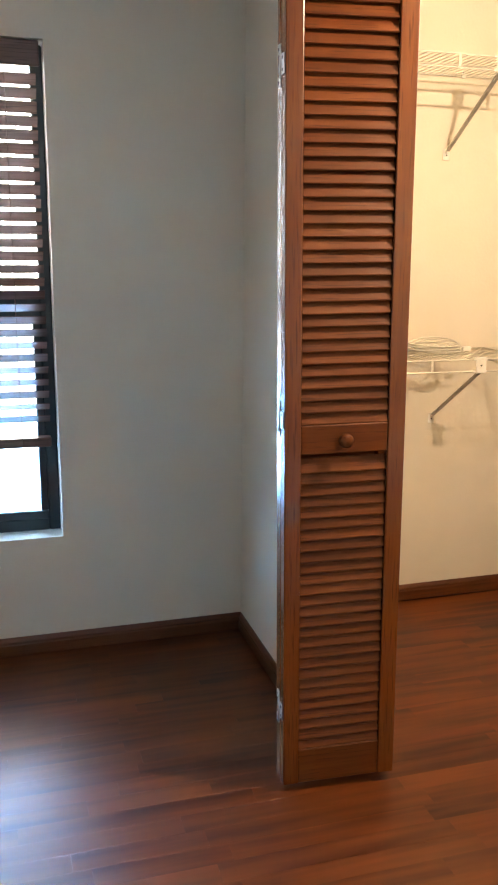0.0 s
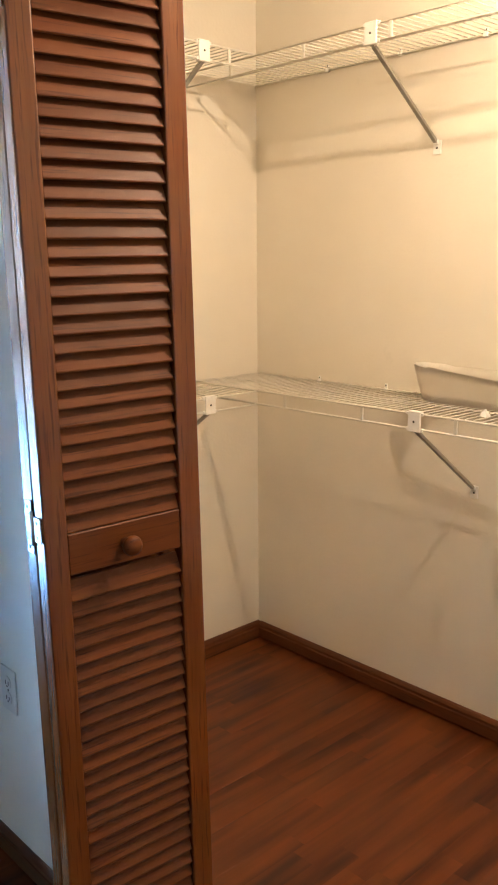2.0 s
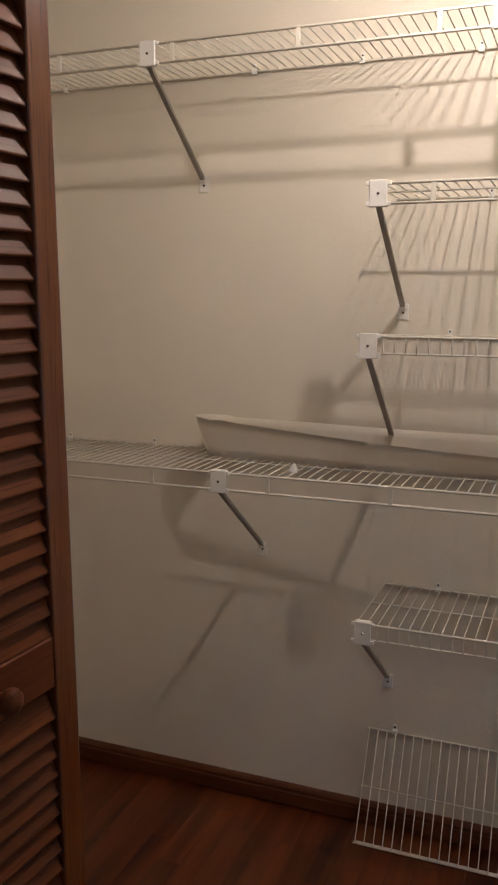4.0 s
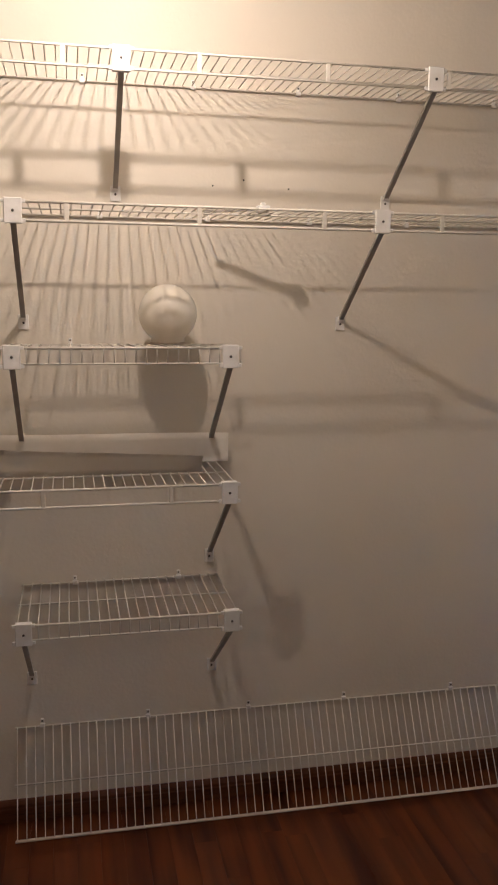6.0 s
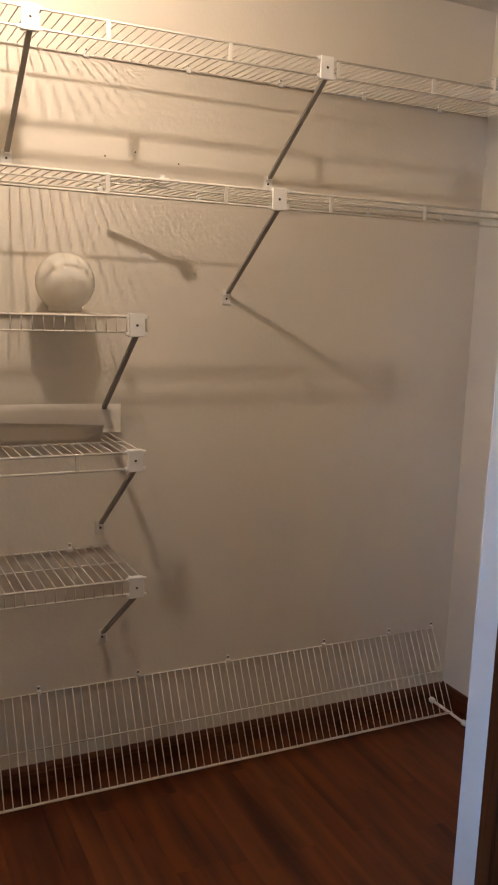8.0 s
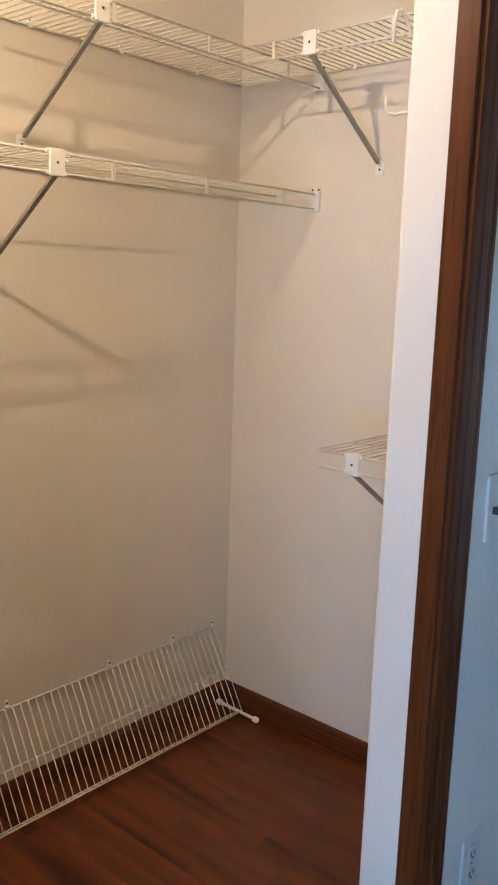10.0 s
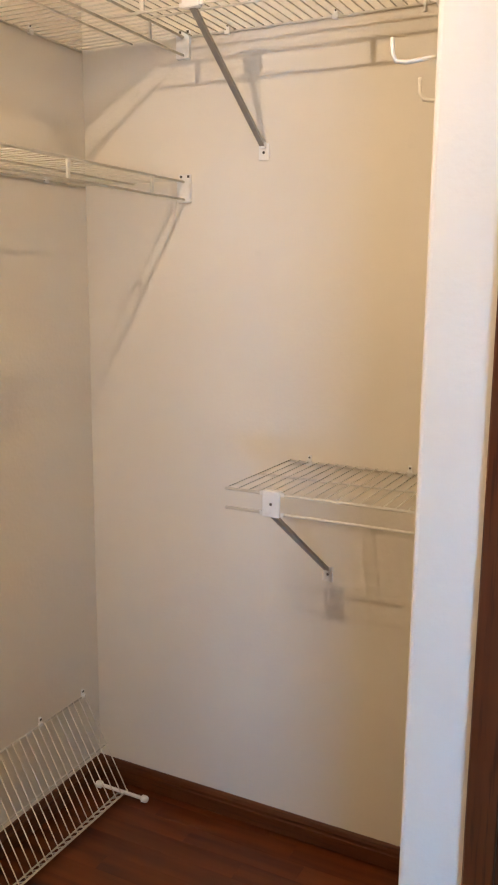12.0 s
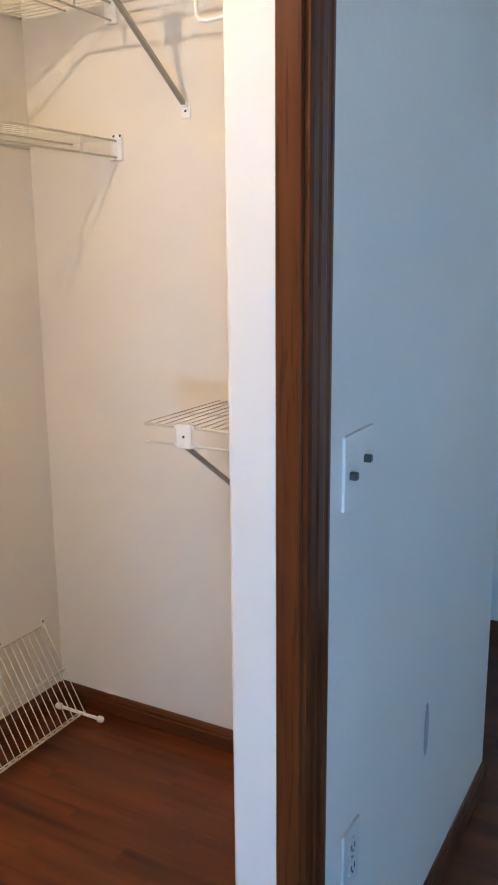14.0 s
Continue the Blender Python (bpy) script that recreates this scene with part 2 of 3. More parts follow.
setting("wall_closet_back", boxes(((XB, YR - 0.12, 0), (XB + 0.12, YL + 0.12, ZC))), WALL, "off-white textured drywall behind the wire shelves", "wall")
setting("wall_closet_left", boxes(((XI, YL, 0), (XB, YL + 0.12, ZC))), WALL, "off-white textured closet side wall", "wall")
setting("wall_closet_right", boxes(((XI, END, 0), (XB, YR, ZC))), WALL, "off-white textured closet side wall lit by the bulb", "wall")
setting("wall_front_left", boxes(((XW, Y1, 0), (XI, YL + 0.12, ZC)), bevel=0.006, seg=2), WALL, "off-white drywall between the window wall and closet opening", "wall")
setting("wall_front_right", boxes(((XR, END, 0), (XI, Y0, ZC)), bevel=0.008, seg=3), WALL, "off-white textured drywall beside the closet opening", "wall")
setting("wall_front_header", boxes(((XW, Y0, HEAD), (XI, Y1, ZC))), WALL, "off-white drywall over the closet opening", "wall")
setting("wall_window", boxes(
    ((XO, YN, 0), (WIN_X0, YN + 0.16, ZC)), ((WIN_X1, YN, 0), (XW, YN + 0.16, ZC)),
    ((WIN_X0, YN, 0), (WIN_X1, YN + 0.16, WIN_Z0)), ((WIN_X0, YN, WIN_Z1), (WIN_X1, YN + 0.16, ZC))), WALL, "off-white bedroom wall round the window", "wall")
# unseen west wall, its distance chosen to throw daylight back at the window wall
setting("wall_bedroom_west", boxes(((XO - 0.12, YS - 0.12, 0), (XO, YN + 0.16, ZC))), WALL, "plain off-white bedroom wall", "wall")
setting("wall_bedroom_south", boxes(((XO, YS - 0.12, 0), (XE, YS, ZC))), WALL, "plain off-white bedroom wall", "wall")
setting("wall_passage_end", boxes(((XE, YS - 0.12, 0), (XE + 0.12, END, ZC))), WALL, "plain off-white passage wall", "wall")
setting("wall_passage_side", boxes(((XB + 0.12, END, 0), (XE + 0.12, END + 0.1, ZC))), WALL, "plain off-white passage wall", "wall")
setting("ceiling", boxes(((XO - 0.12, YS - 0.12, ZC), (XE + 0.12, YL + 0.16, ZC + 0.1))), CEILING, "off-white sprayed-texture ceiling", "ceiling")


# ---- trim ----
def base_profile(h=0.073, d=0.013):
    """Moulded baseboard section: (depth from the wall, height)."""
    return [(0, 0.006), (d, 0.006), (d, h * 0.62), (d * 0.86, h * 0.68), (d * 0.86, h * 0.80), (d * 0.55, h * 0.93), (d * 0.3, h), (0, h)]


def baseboard(wall, at, a, b, out, label="dark-stained wooden baseboard along the wall"):
    """wall: 'x' runs along x at y=at, 'y' along y at x=at; out: side it stands on."""
    bm = bmesh.new()
    outline = [(at + out * d, h) for d, h in base_profile()]
    extruded(bm, outline, a, b, (1, 2, 0) if wall == "x" else (0, 2, 1))
    setting("baseboard", bm, TRIM_X if wall == "x" else TRIM_Y, label, "baseboard")


baseboard("y", XB, YR + 0.014, YL - 0.014, -1)
baseboard("x", YL, XI, XB, -1)
baseboard("x", YR, XI, XB, 1)
baseboard("y", XI, YR + 0.014, Y0 - 0.002, 1)
baseboard("y", XI, Y1 + 0.002, YL - 0.014, 1)
baseboard("y", XW, Y1 + 0.066, YN - 0.014, -1)
baseboard("x", YN, XO + 0.014, XW, -1)
baseboard("y", XR, END, Y0 - 0.066, -1)
baseboard("x", YS, XO + 0.014, XE, 1)
baseboard("y", XO, YS, YN, 1)


def casing_profile(wide=0.060, d=0.014):
    return [(0, 0), (0, d * 0.75), (wide * 0.10, d), (wide * 0.22, d), (wide * 0.26, d * 0.72), (wide * 0.34, d * 0.72), (wide * 0.42, d * 0.9), (wide * 0.62, d * 0.8), (wide * 0.70, d * 0.62), (wide * 0.78, d * 0.62), (wide * 0.84, d * 0.78), (wide * 0.94, d * 0.66), (wide, d * 0.3), (wide, 0)]


def casing(y, side, face, name, proud=0.022, thick=1.0):
    """Upright casing beside the opening, with the wooden jamb strip standing proud of the reveal."""
    ob = thing(name, "dark-stained moulded wooden casing round the closet opening", "trim")
    ob["kind"] = "structure"
    inner = y - side * (proud - 0.006)
    part("casing_board", extruded(bmesh.new(), [(face - d * thick, inner + side * w) for w, d in casing_profile(0.082)], 0.006, HEAD + 0.060, (0, 1, 2)), TRIM_Z, ob)
    lo, hi = sorted((y - side * 0.0005, y - side * proud))
    part("jamb_strip", boxes(((face + 0.0005, lo, 0.006), (1.112, hi, HEAD - 0.002)), bevel=0.002), TRIM_Z, ob)


casing(Y0, -1, XR, "trim_right", thick=0.65)
casing(Y1, 1, XW, "trim_left", 0.006)
setting("trim_head", extruded(bmesh.new(), [(XW - d, HEAD + w) for w, d in casing_profile()], Y0, Y1, (0, 2, 1)), TRIM_Y, "dark-stained wooden casing over the closet opening", "trim")
setting("bifold_track", boxes(((1.14, Y0 + 0.014, HEAD - 0.03), (1.17, Y1 - 0.014, HEAD - 0.002)), bevel=0.002), STEEL, "steel track over the folding closet door", "track")


# ---- window ----
def window():
    g = 0.012
    ob = tagged(thing("window_1", "dark bronze sash window, bright daylight behind its blind", "window"), kind="structure")
    y0, y1 = YN + 0.085, YN + 0.135
    w = 0.04
    x0, x1, z0, z1 = WIN_X0 + 0.002, WIN_X1 - 0.002, WIN_Z0 + 0.002, WIN_Z1 - 0.002
    for name, lo, hi in (("frame_side", (x0, y0, z0), (x0 + w, y1, z1)), ("frame_side", (x1 - w, y0, z0), (x1, y1, z1)),
                         ("frame_bottom", (x0 + w, y0, z0), (x1 - w, y1, z0 + 0.045)), ("frame_top", (x0 + w, y0, z1 - 0.05), (x1 - w, y1, z1)),
                         ("meeting_rail", (x0 + w, y0 - g, 1.225), (x1 - w, y1 - g, 1.295)), ("sash_bottom", (x0 + w, y0 - g, z0 + 0.045), (x1 - w, y1 - 0.03, z0 + 0.078)),
                         ("sash_side", (x1 - w - 0.028, y0 - g, z0 + 0.078), (x1 - w, y1 - 0.03, 1.225)), ("sash_side", (x0 + w, y0 - g, z0 + 0.078), (x0 + w + 0.028, y1 - 0.03, 1.225))):
        part(name, boxes((lo, hi), bevel=0.004), ALU, ob)
    for a, b, y in ((z0 + 0.07, 1.23, y0 + 0.008), (1.29, z1 - 0.045, y0 + 0.025)):
        pane = part("pane", boxes(((x0 + w - 0.004, y, a), (x1 - w + 0.004, y + 0.005, b))), GLASS, ob)
        pane.visible_shadow = False


window()


def blind():
    ob = thing("window_blind", "dark wooden slatted blind, lowered most of the way", "blind")
    x0, x1 = WIN_X0 + 0.02, WIN_X1 - 0.026
    yc = YN + 0.034
    part("valance", boxes(((x0 - 0.012, YN - 0.012, 2.027), (x1 + 0.010, YN + 0.004, 2.105)), bevel=0.004, seg=2), BLIND, ob)
    part("head_rail", boxes(((x0, YN + 0.008, 2.052), (x1, YN + 0.058, 2.10))), BLIND, ob)
    slat = mesh_of("slat", boxes(((x0, -0.025, -0.0015), (x1, 0.025, 0.0015)), bevel=0.001), BLIND)
    n = 28
    for k in range(n):
        z = 1.995 - 0.043 * k
        if z < 0.84:
            break
        part("slat", slat, None, ob, m=pose(0, yc, z, -36 + 3 * math.sin(k * 2.3), 0, 0))
    part("bottom_rail", boxes(((x0, yc - 0.025, 0.778), (x1, yc + 0.025, 0.812)), bevel=0.005, seg=2), BLIND, ob)
    for x in (x1 - 0.10, x0 + 0.10, (x0 + x1) / 2):
        for dy in (-0.027, 0.027):
            part("ladder_cord", tube(bmesh.new(), [(x, yc + dy, 0.79), (x, yc + dy, 2.06)], 0.0012, 5), BLIND, ob)


blind()
tagged(part("backdrop", boxes(((-3.5, 5.6, -1.0), (4.0, 5.62, 5.0))), GLOW), "overexposed daylight outside the window", "backdrop", "", "structure")


# ---- folding louvred door ----
def bifold_door():
    ob = thing("bifold_door", "reddish-brown louvred wooden folding door, folded open at the jamb", "door")
    wide, thick, top = 0.322, 0.028, 2.145
    stile = mesh_of("stile", boxes(((0, 0, 0.0), (0.046, thick, top - 0.02)), bevel=0.003, seg=2), OAK_Z)
    # the hinge stiles have a slightly slanted outer edge
    slant = boxes(((0, 0, 0.0), (0.046, thick, top - 0.02)), bevel=0.003, seg=2)
    for v in slant.verts:
        if v.co.x < 0.02:
            v.co.x += 0.003 * (1 - v.co.y / thick)
    hinge_stile = mesh_of("stile", slant, OAK_Z)
    rails = [(0.0, 0.102), (0.938, 1.013), (top - 0.10, top - 0.02)]
    pitch = 0.0302
    LEAN = pose(0, 0, 0, 0, -0.95, 0)
    slat_bm = bmesh.new()
    box(slat_bm, (0, -0.0205, -0.003), (wide - 0.092, 0.0205, 0.0032), 0.0028, 2)
    slat = mesh_of("louver", slat_bm, OAK_X)
    for m in (pose(0.881, 2.186, 0.022, 0, 0, -4.9) @ LEAN, pose(0.8845, 2.223, 0.022, 0, 0, 1.5) @ LEAN):
        for u in (0.0, wide - 0.046):
            part("stile", hinge_stile if u == 0.0 else stile, None, ob, m=m @ pose(u, 0, 0))
        for a, b in rails:
            part("rail", boxes(((0.0462, 0.002, a), (wide - 0.0462, thick - 0.002, b)), bevel=0.002), OAK_X, ob, m=m)
        for a, b in ((rails[0][1], rails[1][0]), (rails[1][1], rails[2][0])):
            n = int((b - a - 0.012) / pitch)
            for k in range(n):
                part("louver", slat, None, ob, m=m @ pose(0.046, thick / 2, a + 0.016 + (k + 0.1) * (b - a - 0.02) / n, 65, 0, 0))
    m = pose(0.881, 2.186, 0.022, 0, 0, -4.9) @ LEAN
    knob = turned(bmesh.new(), [(0.0095, 0), (0.0085, 0.010), (0.011, 0.016), (0.0175, 0.021), (0.019, 0.027), (0.0165, 0.034), (0.009, 0.038), (0.001, 0.039)], Matrix(), 20)
    part("knob", knob, OAK_X, ob, "round turned wooden knob", m @ pose(0.156, 0.001, 0.976, 90))
    for z in (0.22, 1.028, 1.86):
        near = boxes(((-0.0016, 0.004, z - 0.022), (0.0005, 0.029, z + 0.022)))
        far = boxes(((-0.0016, 0.036, z - 0.047), (0.0005, 0.062, z - 0.024)), ((-0.0016, 0.036, z + 0.024), (0.0005, 0.062, z + 0.047)), ((-0.0016, 0.036, z - 0.024), (0.0005, 0.046, z + 0.024)))
        for bm in (near, far):
            h = part("hinge", bm, ZINC, ob, "bright zinc hinge leaf", m)
        pin = part("hinge_pin", tube(bmesh.new(), [(-0.003, 0.0325, z - 0.03), (-0.003, 0.0325, z + 0.03)], 0.0032, 8), ZINC, ob, m=m)
        part("screw", boxes(*(((-0.0026, y - 0.003, zz - 0.003), (-0.0015, y + 0.003, zz + 0.003)) for y, zz in ((0.016, z - 0.013), (0.016, z + 0.013), (0.05, z - 0.036), (0.05, z + 0.036)))), SCREW, ob, m=m)
    part("pivot_pin", tube(bmesh.new(), [(0.30, 0.045, -0.02), (0.30, 0.045, 0.005)], 0.006, 8), STEEL, ob, m=m)


bifold_door()


# ---- wire shelves ----
ROD_R = 0.0016


def rod_mesh(depth, lip):
    pts = [(0, 0.002, 0.0035), (0, depth - 0.004, 0.0035), (0, depth + 0.001, 0.001)]
    if lip:
        pts += [(0, depth + 0.001, -0.037)]
    return mesh_of("wire_rod", tube(bmesh.new(), pts, ROD_R, 5), VINYL)


def bracket(ob, u, depth, plate_only=False):
    """Front plate, diagonal steel strut and wall foot at u along the shelf."""
    f = depth + 0.004
    plate = boxes(((u - 0.0205, f - 0.002, -0.050), (u + 0.0205, f + 0.004, 0.008)), ((u - 0.0205, f - 0.014, 0.003), (u + 0.0205, f - 0.002, 0.008)), ((u - 0.0205, f - 0.012, -0.050), (u + 0.0205, f - 0.002, -0.045)), bevel=0.0015)
    p = part("bracket_plate", plate, PLASTIC, ob, "white plastic bracket plate")
    part("screw", turned(bmesh.new(), [(0.0035, 0), (0.003, 0.0015), (0.001, 0.002)], pose(u, f + 0.004, -0.021, -90), 8), SCREW, p)
    for k in (-1, 1):
        for z in (0.001, -0.043):
            part("tab", boxes(((u + k * 0.0235 - 0.005, f - 0.006, z - 0.0045), (u + k * 0.0235 + 0.005, f + 0.001, z + 0.0045)), bevel=0.0012), PLASTIC, p)
    a, b = Vector((u, f - 0.006, -0.046)), Vector((u, 0.010, -0.270))
    d = (b - a)
    m = Matrix.Translation(a) @ d.to_track_quat("Z", "X").to_matrix().to_4x4()
    n = d.length
    channel = boxes(((-0.004, -0.0065, 0), (-0.0028, 0.0065, n)), ((-0.0028, -0.0065, 0), (0.004, -0.0053, n)), ((-0.0028, 0.0053, 0), (0.004, 0.0065, n)))
    part("strut", channel, STEEL, ob, "grey steel diagonal strut", m)
    foot = part("wall_foot", boxes(((u - 0.014, 0.0, -0.304), (u + 0.014, 0.004, -0.264)), ((u - 0.008, 0.004, -0.276), (u + 0.008, 0.014, -0.262)), bevel=0.0012), PLASTIC, ob, "white plastic wall foot")
    part("screw", turned(bmesh.new(), [(0.0035, 0), (0.003, 0.0015), (0.001, 0.002)], pose(u, 0.004, -0.286, -90), 8), SCREW, foot)


def wire_shelf(label, m, length, depth, lip, brackets=(), spacers=(), clips=(), ends=(), rods=True, mid=0.52):
    """A coated wire shelf: x along the wall, y out from it, top rail at z = 0."""
    ob = thing("wire_shelf", label, "shelf", m, "white wire closet shelves")
    y_front, low = depth, -0.038 if lip else -0.043
    part("back_rail", tube(bmesh.new(), [(0, 0.005, 0), (length, 0.005, 0)], 0.003), VINYL, ob)
    part("middle_rail", tube(bmesh.new(), [(0, depth * mid, 0), (length, depth * mid, 0)], 0.0026), VINYL, ob)
    part("front_rail", tube(bmesh.new(), [(0, y_front, 0), (length, y_front, 0)], 0.0033), VINYL, ob)
    part("lip_rail", tube(bmesh.new(), [(0, y_front, low), (length, y_front, low)], 0.0033 if not lip else 0.0025), VINYL, ob)
    rm = rod_mesh(depth, lip)
    n = int(length / 0.0254)
    for k in range(n + 1):
        part("wire_rod", rm, None, ob, m=pose(0.006 + k * (length - 0.012) / n, 0, 0, random.uniform(-0.1, 0.1)))
    for u in spacers:
        part("lip_spacer", boxes(((u - 0.0055, y_front - 0.002, -0.042), (u + 0.0055, y_front + 0.003, -0.001)), bevel=0.001), VINYL, ob)
    for u in brackets:
        bracket(ob, u, depth)
    for u in clips:
        c = part("wall_clip", boxes(((u - 0.007, 0.0005, -0.006), (u + 0.007, 0.010, 0.006)), ((u - 0.005, 0.0005, 0.006), (u + 0.005, 0.005, 0.020)), bevel=0.0012), PLASTIC, ob)
        part("screw", turned(bmesh.new(), [(0.0028, 0), (0.002, 0.0015), (0.001, 0.002)], pose(u, 0.005, 0.014, -90), 8), SCREW, c)
    for u, s in ends:
        e = part("end_bracket", boxes(((min(u, u + s * 0.012), y_front - 0.022, -0.050), (max(u, u + s * 0.012), y_front + 0.016, 0.008)), ((min(u, u + s * 0.003), y_front - 0.022, 0.008), (max(u, u + s * 0.003), y_front + 0.016, 0.020)), bevel=0.0012), PLASTIC, ob, "white plastic end bracket on the side wall")
        part("screw", boxes(*(((min(u + s * 0.003, u + s * 0.0045), y_front + y - 0.003, 0.011), (max(u + s * 0.003, u + s * 0.0045), y_front + y + 0.003, 0.017)) for y in (-0.014, 0.008))), SCREW, e)
    return ob


def back(y, z):
    """Pose on the closet's back wall: shelf x runs along +y."""
    return pose(XB - 0.001, y, z, 0, 0, 90)


def steps(first, pitch, last):
    return [first + k * pitch for k in range(int((last - first) / pitch) + 1)]


D, DS = 0.321, 0.342  # depth of the back and of the side shelves
TOP, SECOND, THIRD, MIDDLE, LOW = 2.110, 1.764, 1.427, 1.080, 0.736
top_y, second_y, middle_y = YR + 0.012, YR + 0.012, 1.409
wire_shelf("long white wire shelf below the ceiling, running wall to wall", back(top_y, TOP), YL - 0.004 - top_y, D, False,
           [y - top_y for y in (2.512, 1.690, 0.917)], [y - top_y for y in steps(0.253, 0.3137, 3.2)], [y - top_y for y in steps(0.30, 0.2945, 3.2)], [(-0.011, 1)])
wire_shelf("long white wire shelf with a loose bracket lying on it", back(second_y, SECOND), 1.968 - second_y, D, False,
           [y - second_y for y in (1.942, 1.043)], [y - second_y for y in steps(0.253, 0.3137, 1.9)], [y - second_y for y in steps(0.26, 0.2945, 1.9)], [(-0.011, 1)])
wire_shelf("short white wire shelf holding a frosted globe", back(1.399, THIRD - 0.010) @ pose(0, 0, 0, 1.8), 0.581, D, True, (0.031, 0.557), (), (0.12, 0.42))
wire_shelf("long white wire shelf with curled liner paper on it", back(middle_y, MIDDLE), YL - 0.004 - middle_y, D, False,
           [y - middle_y for y in (2.330, 1.430)], [y - middle_y for y in (1.58, 1.894, 2.20, 2.52, 2.835)], [y - middle_y for y in steps(1.5, 0.2945, 3.2)])
wire_shelf("short empty white wire shelf", back(1.402, LOW), 0.570, D, True, (0.020, 0.549), (), (0.12, 0.42))
wire_shelf("white wire shelf on the closet side wall below the ceiling", pose(XI + 0.004, YR + 0.001, TOP), 2.087 - XI, DS, False, (1.877 - XI,), (0.12, 0.44, 0.80), (0.2, 0.5, 0.78))
wire_shelf("short white wire shelf low on the closet side wall", pose(XI + 0.004, YR + 0.001, 1.066), 1.795 - XI, DS, False, (1.681 - XI,), (0.09,), (0.28, 0.540))
wire_shelf("white wire shelf on the closet side wall below the ceiling", pose(2.087, YL - 0.001, TOP, 0, 0, 180), 2.087 - XI - 0.004, DS, False, (2.087 - 1.886,), (0.10, 0.36, 0.66), (0.15, 0.45, 0.75))
wire_shelf("white wire shelf with a coiled cord lying on it", pose(2.09, YL - 0.001, MIDDLE, 0, 0, 180), 2.09 - XI - 0.004, DS, False, (2.09 - 1.888,), (0.40, 0.70), (0.15, 0.45, 0.75))
# the shelf that has dropped at its front and leans on the floor
tilt = math.degrees(math.atan2(0.272, 0.149))
fallen = wire_shelf("long white wire shelf dropped at its front, leaning to the floor", pose(XB - 0.002, 0.162, 0.304, 0, 0, 90) @ pose(0, 0, 0, -tilt), 1.842, 0.310, True)
for y in (1.926, 1.616, 1.306, 0.997, 0.632, 0.36, 0.172):
    c = part("wall_clip", boxes(((XB - 0.009, y - 0.007, 0.297), (XB - 0.0005, y + 0.007, 0.309)), ((XB - 0.005, y - 0.005, 0.309), (XB - 0.0005, y + 0.005, 0.323)), bevel=0.0012), PLASTIC, fallen)
    c.matrix_parent_inverse = fallen.matrix_basis.inverted()
    s = part("screw", boxes(((XB - 0.0065, y - 0.003, 0.314), (XB - 0.004, y + 0.003, 0.320))), SCREW, c)


# ---- things on the shelves ----
def globe():
    ob = thing("globe_shade", "frosted cream glass globe lamp shade resting on a wire shelf", "lamp shade", pose(2.303, 1.563, THIRD + 0.005))
    r = 0.0775
    prof = [(0.040, 0.0), (0.045, 0.001), (0.045, 0.012)]
    for k in range(1, 25):
        a = -math.pi / 2 + math.asin(min(1, 0.045 / r)) + (math.pi - math.asin(0.045 / r)) * k / 24
        prof.append((max(0.0008, r * math.cos(a)), 0.012 + math.sqrt(r * r - 0.045 ** 2) + r * math.sin(a)))
    part("globe", turned(bmesh.new(), prof, Matrix(), 40), OPAL, ob)


globe()


def liner_paper():
    """A strip of stiff paper bent back on itself, standing on the shelf with its front leg fanned outward."""
    line = []
    for k in range(15):
        s = k / 14
        line.append((2.392 - 0.006 * math.sin(3 * s), 1.380 + 1.02 * s, 0.0, 0.083 + 0.012 * s))
    for k in range(1, 12):
        a = math.pi * k / 12
        line.append((2.338 + 0.053 * math.cos(a), 2.40 + 0.095 * math.sin(a), -0.007 * (1 - math.cos(a)), 0.098 + 0.008 * math.sin(a)))
    for k in range(19):
        s = k / 18
        line.append((2.277 - 0.036 * s, 2.40 - 0.918 * s, -0.014 - 0.018 * s ** 0.9, 0.104 - 0.054 * s ** 0.75))
    bm = bmesh.new()
    rows = []
    for x, y, lean, h in line:
        rows.append([bm.verts.new((x + lean * v ** 1.3, y - max(0, y - 2.40) * 0.35 * (1 - v) ** 1.5, MIDDLE + 0.006 + h * v + 0.0012 * math.sin(9 * y))) for v in (0, 0.25, 0.5, 0.75, 1)])
    for a, b in zip(rows, rows[1:]):
        for k in range(4):
            bm.faces.new((a[k], b[k], b[k + 1], a[k + 1])).smooth = True
    bmesh.ops.solidify(bm, geom=bm.faces[:], thickness=0.0012)
    tagged(part("liner_paper", bm, PAPER), "stiff cream paper strip curled back on itself on a shelf", "paper")


liner_paper()


def scrap():
    bm = bmesh.new()
    pts = [(0, 0, 0), (0.03, 0.006, 0.002), (0.024, 0.03, 0), (0.004, 0.026, 0.003), (0.012, 0.012, 0.024), (0.018, 0.018, 0.018)]
    v = [bm.verts.new(p) for p in pts]
    bmesh.ops.convex_hull(bm, input=v)
    tagged(part("paper_scrap", bm, PLASTIC, m=pose(2.155, 2.140, MIDDLE + 0.005)), "small crumpled white paper scrap on a wire shelf", "paper")


scrap()


